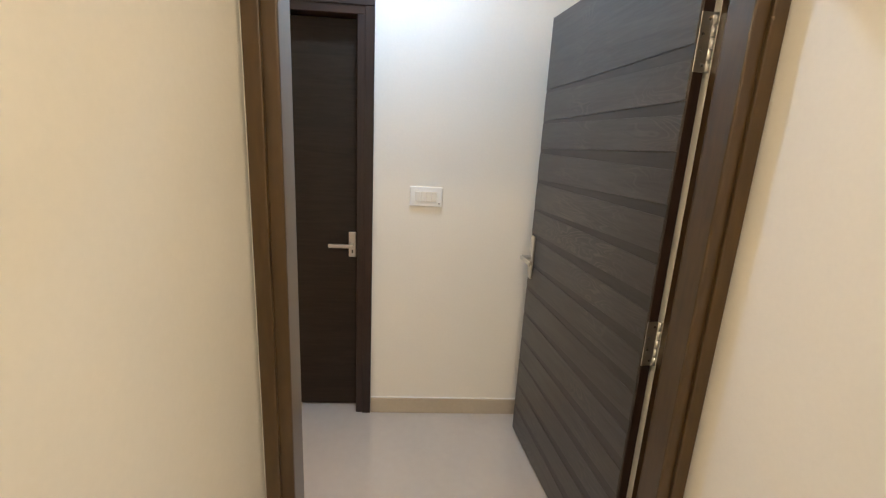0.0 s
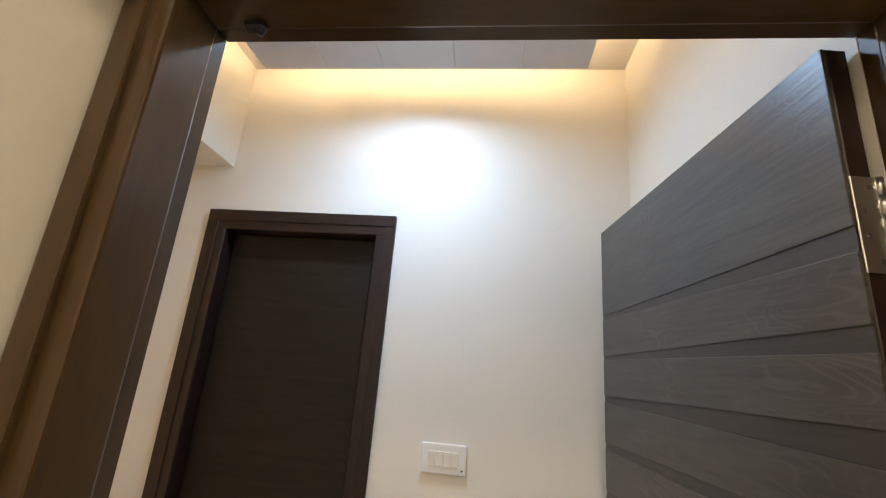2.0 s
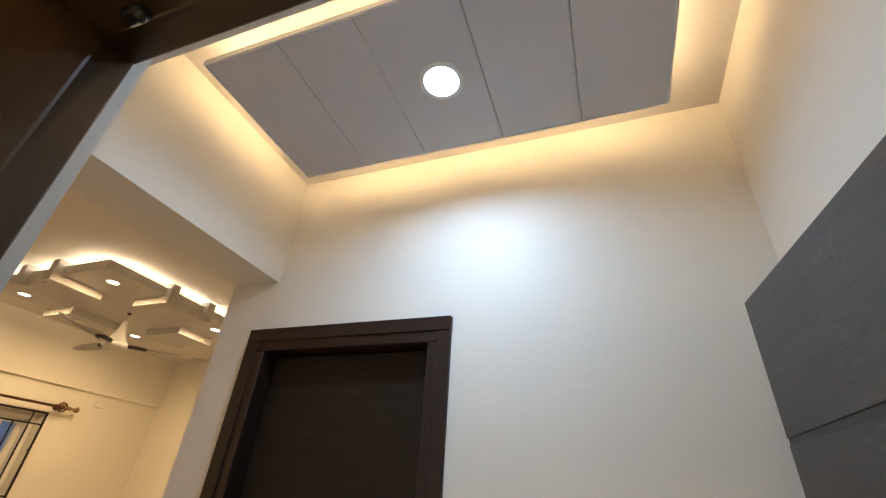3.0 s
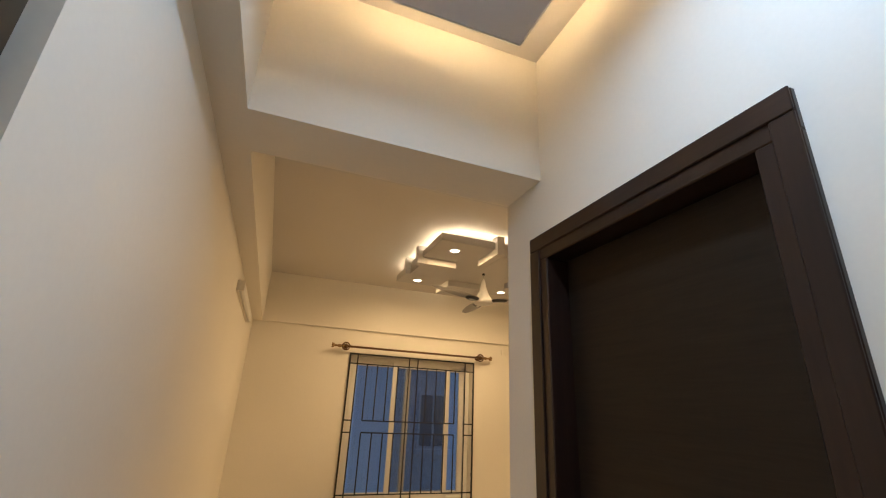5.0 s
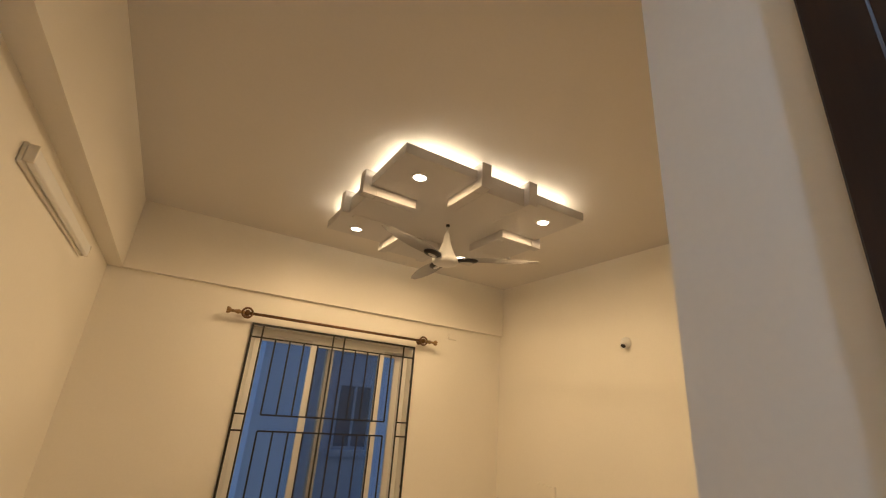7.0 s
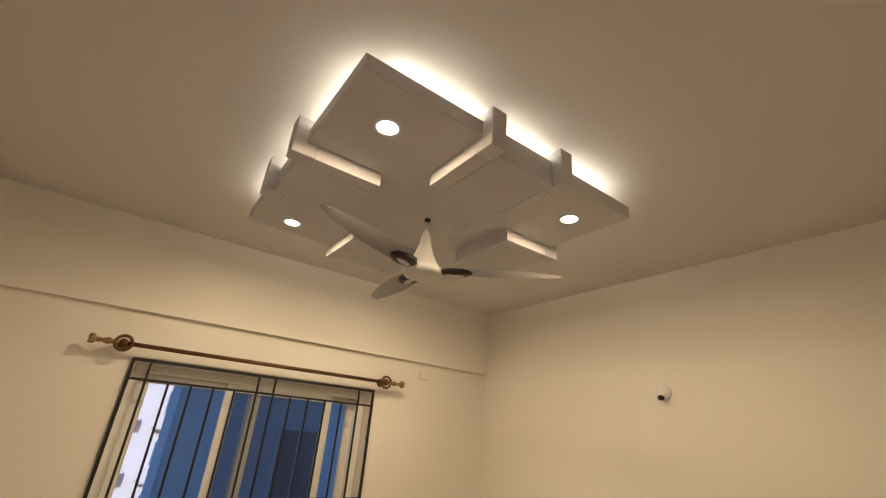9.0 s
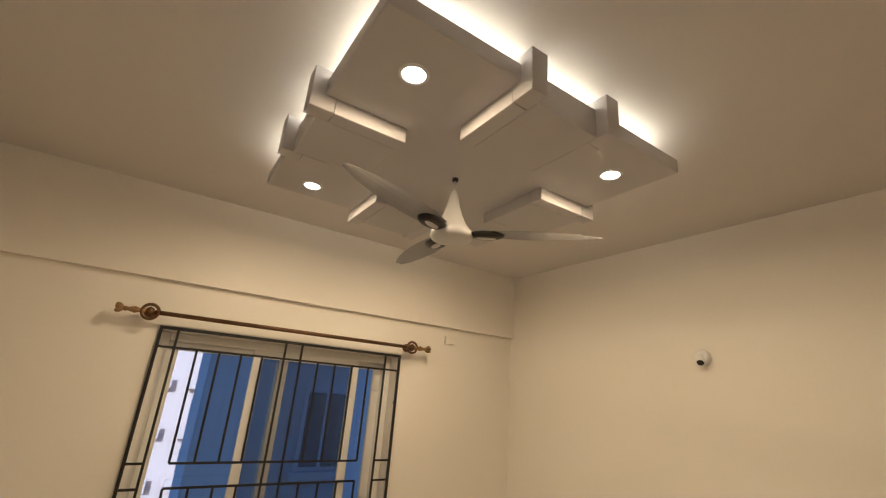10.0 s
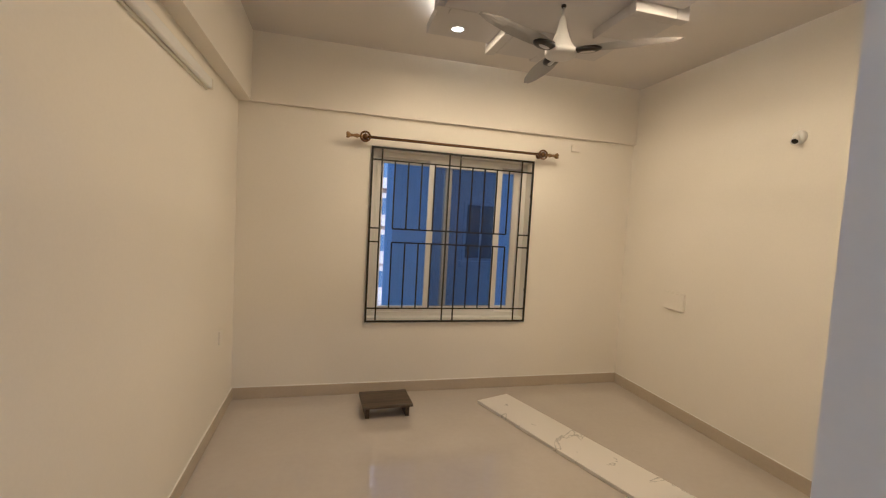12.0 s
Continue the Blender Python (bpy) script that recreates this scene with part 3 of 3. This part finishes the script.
def fan():
    z = 2.455
    f = thing("ceiling_fan", "grey-white ceiling fan with bell-shaped hub and dark oval blade clips", "ceiling fan", pose(FX + 0.01, FY - 0.01, z))
    part("canopy", turned([(0.0, 0.245), (0.013, 0.245), (0.014, 0.236), (0.009, 0.228)], 20), BLACK, f, "small dark ceiling cup")
    part("downrod", tube([(0, 0, 0.06), (0, 0, 0.240)], 0.006, 12), FANW, f)
    part("hub", turned([(0.010, 0.185), (0.018, 0.165), (0.026, 0.12), (0.040, 0.075), (0.058, 0.035), (0.073, 0.014), (0.085, 0.002), (0.087, -0.018), (0.080, -0.030), (0.050, -0.036), (0, -0.037)], 40), FANW, f)
    for a in (0, 120, 240):
        m = pose(0, 0, 0, 0, 0, a - 37)
        bm = bmesh.new()
        rows = []
        for i in range(13):
            u = i / 12
            r, w = 0.10 + 0.50 * u, 0.042 + 0.017 * math.sin(math.pi * min(1, u * 1.25)) - 0.028 * max(0, u - 0.82) / 0.18
            tilt = radians(4 - 3 * u)
            rows.append([bm.verts.new((r, v * w * math.cos(tilt), v * w * math.sin(tilt) + 0.004 * (1 - v * v) + 0.006 * u)) for v in (-1, -0.5, 0, 0.5, 1)])
        for p, q in zip(rows, rows[1:]):
            for j in range(4):
                fc = bm.faces.new((p[j], q[j], q[j + 1], p[j + 1]))
                fc.smooth = False
        bmesh.ops.solidify(bm, geom=bm.faces[:], thickness=0.004)
        bmesh.ops.recalc_face_normals(bm, faces=bm.faces[:])
        bmesh.ops.transform(bm, matrix=m, verts=bm.verts[:])
        b = part("blade", bm, FANB, f, "grey fan blade")
        bm = turned([(0, -0.010), (0.026, -0.009), (0.036, -0.004), (0.038, 0.003), (0.030, 0.009), (0, 0.010)], 24)
        bmesh.ops.scale(bm, vec=(2.0, 1.15, 1.25), verts=bm.verts[:])
        bmesh.ops.transform(bm, matrix=m @ pose(0.140, 0, -0.006, 4, 0, 0), verts=bm.verts[:])
        c = part("blade_clip", bm, BLACK, b, "dark oval blade clip")
        bm = turned([(0, -0.003), (0.020, -0.003), (0.022, 0)], 20)
        bmesh.ops.scale(bm, vec=(1.9, 0.62, 1), verts=bm.verts[:])
        bmesh.ops.transform(bm, matrix=m @ pose(0.140, 0, -0.0175, 4, 0, 0), verts=bm.verts[:])
        part("clip_inlay", bm, FANW, c)


passage_ceiling()
ceiling_feature()
fan()


# ---- wall fittings ----
def switch_plate():
    s = thing("switch_plate", "white plastic modular switch plate on the passage wall", "switch")
    y0, y1, z0, z1 = 2.123, 2.284, 1.166, 1.263
    part("plate", boxes((XP - 0.012, XP, y0, y1, z0, z1), bevel=0.004, segments=2), PLASTIC, s)
    for k in range(4):
        a = y0 + 0.028 + k * 0.0265
        part("rocker", boxes((XP - 0.016, XP - 0.010, a, a + 0.0255, z0 + 0.024, z1 - 0.024), bevel=0.002), CREAMPL, s)
    part("indicator", turned([(0.0035, 0), (0.003, 0.001), (0, 0.001)], 10, pose(XP - 0.012, y0 + 0.014, z0 + 0.016, 0, -90, 0)), SCREW, s)


def blank_plate(label, spans):
    s = thing("blank_plate", label, "wall plate")
    part("plate", boxes(spans, bevel=0.002), CREAMPL, s)


def tube_light():
    t = thing("tube_light", "unlit cream tube light batten fixed high on the wall", "tube light")
    y0, y1, z = 4.80, 5.97, 2.172
    t.matrix_basis = pose(XW, 0, 0)
    part("batten", boxes((0, 0.014, y0, y1, z - 0.034, z + 0.034), bevel=0.003), CREAMPL, t)
    part("lamp_tube", boxes((0.014, 0.040, y0 + 0.012, y1 - 0.012, z - 0.028, z + 0.028), bevel=0.012, segments=4), PLASTIC, t)
    for y in (y0, y1 - 0.0118):
        part("end_cap", boxes((0.0142, 0.042, y, y + 0.0116, z - 0.030, z + 0.030), bevel=0.004, segments=2), CREAMPL, t)


def lamp_holder():
    h = thing("bulb_holder", "white angled bulb holder with an empty dark socket on the wall", "bulb holder", pose(XE, 5.31, 2.12, 0, -90, 0))
    part("base", turned([(0.042, 0), (0.042, 0.010), (0.037, 0.021), (0.026, 0.029), (0, 0.031)], 32), PLASTIC, h)
    m = pose(-0.004, 0.006, 0.018, 18, -38, 0)
    part("socket", turned([(0.024, 0), (0.024, 0.052), (0.019, 0.052), (0.018, 0.030), (0, 0.030)], 24, m), PLASTIC, h)
    part("socket_core", turned([(0.0178, 0.031), (0.0178, 0.046), (0.012, 0.049), (0, 0.049)], 20, m), BLACK, h, "dark empty socket")


switch_plate()
blank_plate("cream blank cover plate low on the wall", (XE - 0.022, XE, 6.065, 6.280, 0.862, 1.003))
blank_plate("small cream blank cover plate beside the curtain rod", (2.788, 2.878, YN - 0.018, YN, 2.187, 2.245))
blank_plate("small cream socket plate low on the wall", (XW, XW + 0.010, 6.40, 6.48, 0.564, 0.652))
tube_light()
lamp_holder()


# ---- loose things ----
def low_stand():
    s = thing("low_stand", "dark brown stained low wooden stand on the floor", "stand", pose(1.138, 6.495, 0, 0, 0, 2))
    part("top", boxes((-0.188, 0.188, -0.145, 0.145, 0.078, 0.100), bevel=0.003), STOOL, s)
    for x in (-0.15, 0.15):
        part("foot", boxes((x - 0.015, x + 0.015, -0.125, 0.125, 0.0, 0.078), bevel=0.002), STOOL, s)


def board():
    m = pose(2.30, 5.89, 0, 0, 0, 18.3)
    b = tagged(part("marbled_board", boxes((-0.168, 0.152, -1.25, 0.735, 0.0, 0.022), bevel=0.002), MARBLE), "white marbled stone board lying flat on the floor", "board")
    b.matrix_basis = m


low_stand()
board()
# invented fill lamps behind the camera; they stand in for the corridor's unknown light
for lx in (-1.45, -2.6):
    hall = thing("corridor_fill", "unseen round warm fill lamp added in the corridor", "ceiling light", pose(lx, 2.03, ZC), "corridor lights")
    part("base", turned([(0.15, 0), (0.15, -0.02), (0.135, -0.024)], 32), PLASTIC, hall)
    part("diffuser", turned([(0.134, -0.018), (0.126, -0.034), (0.08, -0.044), (0, -0.047)], 32), G_HALL, hall)


# ---- outside ----
# the first wall is added out of view to keep sun off the neighbour
structure("wall_sun_block", boxes((-3, 8, YN, YN + T, ZC + 0.15, 6.2)), FARWALL, "unseen pale wall added above to shade the neighbour house", "wall")
structure("ground", boxes((-60, 60, YN + 0.25, 120, -6.4, -6.2)), SOIL, "bare ground between the buildings", "ground")


def neighbour():
    y = 9.1
    x0 = 1.49
    h = thing("neighbour_house", "pale blue-grey rendered house wall close outside the window", "house", pose(0, 0, -6.2))
    part("wall", boxes((x0, 14, y, y + 0.8, 0, 12.5), (x0 + 3, 14, y + 0.8, y + 8, 0, 12.5)), FACADE, h)
    part("plinth_band", boxes((x0 - 0.03, 14, y - 0.06, y, 5.9, 6.15)), FACADE, h)
    part("roof", boxes((x0 - 0.3, 14.3, y - 0.3, y + 1.1, 12.5, 12.75), (x0 + 2.7, 14.3, y + 1.1, y + 8.3, 12.5, 12.75)), FACADE, h)
    for wx, wz in ((2.53, 7.186), (5.7, 7.186), (2.53, 4.2), (5.7, 4.2), (2.53, 10.0)):
        w = part("window", boxes((wx, wx + 0.44, y - 0.03, y, wz, wz + 0.75), bevel=0.004), FACADE_D, h, "dark window")
        part("frame", boxes((wx - 0.04, wx, y - 0.05, y, wz - 0.04, wz + 0.79), (wx + 0.44, wx + 0.48, y - 0.05, y, wz - 0.04, wz + 0.79), (wx + 0.20, wx + 0.235, y - 0.05, y - 0.03, wz, wz + 0.75), bevel=0.003), FACADE, w)
        part("sill", boxes((wx - 0.08, wx + 0.52, y - 0.10, y, wz - 0.12, wz - 0.04), bevel=0.004), FACADE, w)


def far_building():
    b = thing("apartment_building", "distant pale apartment building with stacked balconies", "apartment building", pose(2.0, 40, -6.2))
    part("wall", boxes((-6, 6, 0, 10, 0, 36)), FARWALL, b)
    part("roof", boxes((-6.3, 6.3, -0.3, 10.3, 36, 36.5)), FACADE, b)
    for k in range(11):
        z = 1.0 + 3.1 * k
        for x in (-4.2, -0.6, 3.0):
            w = part("window", boxes((x - 0.8, x + 0.8, -0.05, 0, z + 0.8, z + 2.2)), FACADE_D, b, "dark window")
            part("sill", boxes((x - 0.9, x + 0.9, -0.2, -0.05, z + 0.65, z + 0.8)), FARWALL, w)
            part("balcony", boxes((x - 1.3, x + 1.3, -1.2, 0, z - 0.15, z), (x - 1.3, x + 1.3, -1.2, -1.1, z, z + 0.6)), FARWALL, b)


neighbour()
far_building()
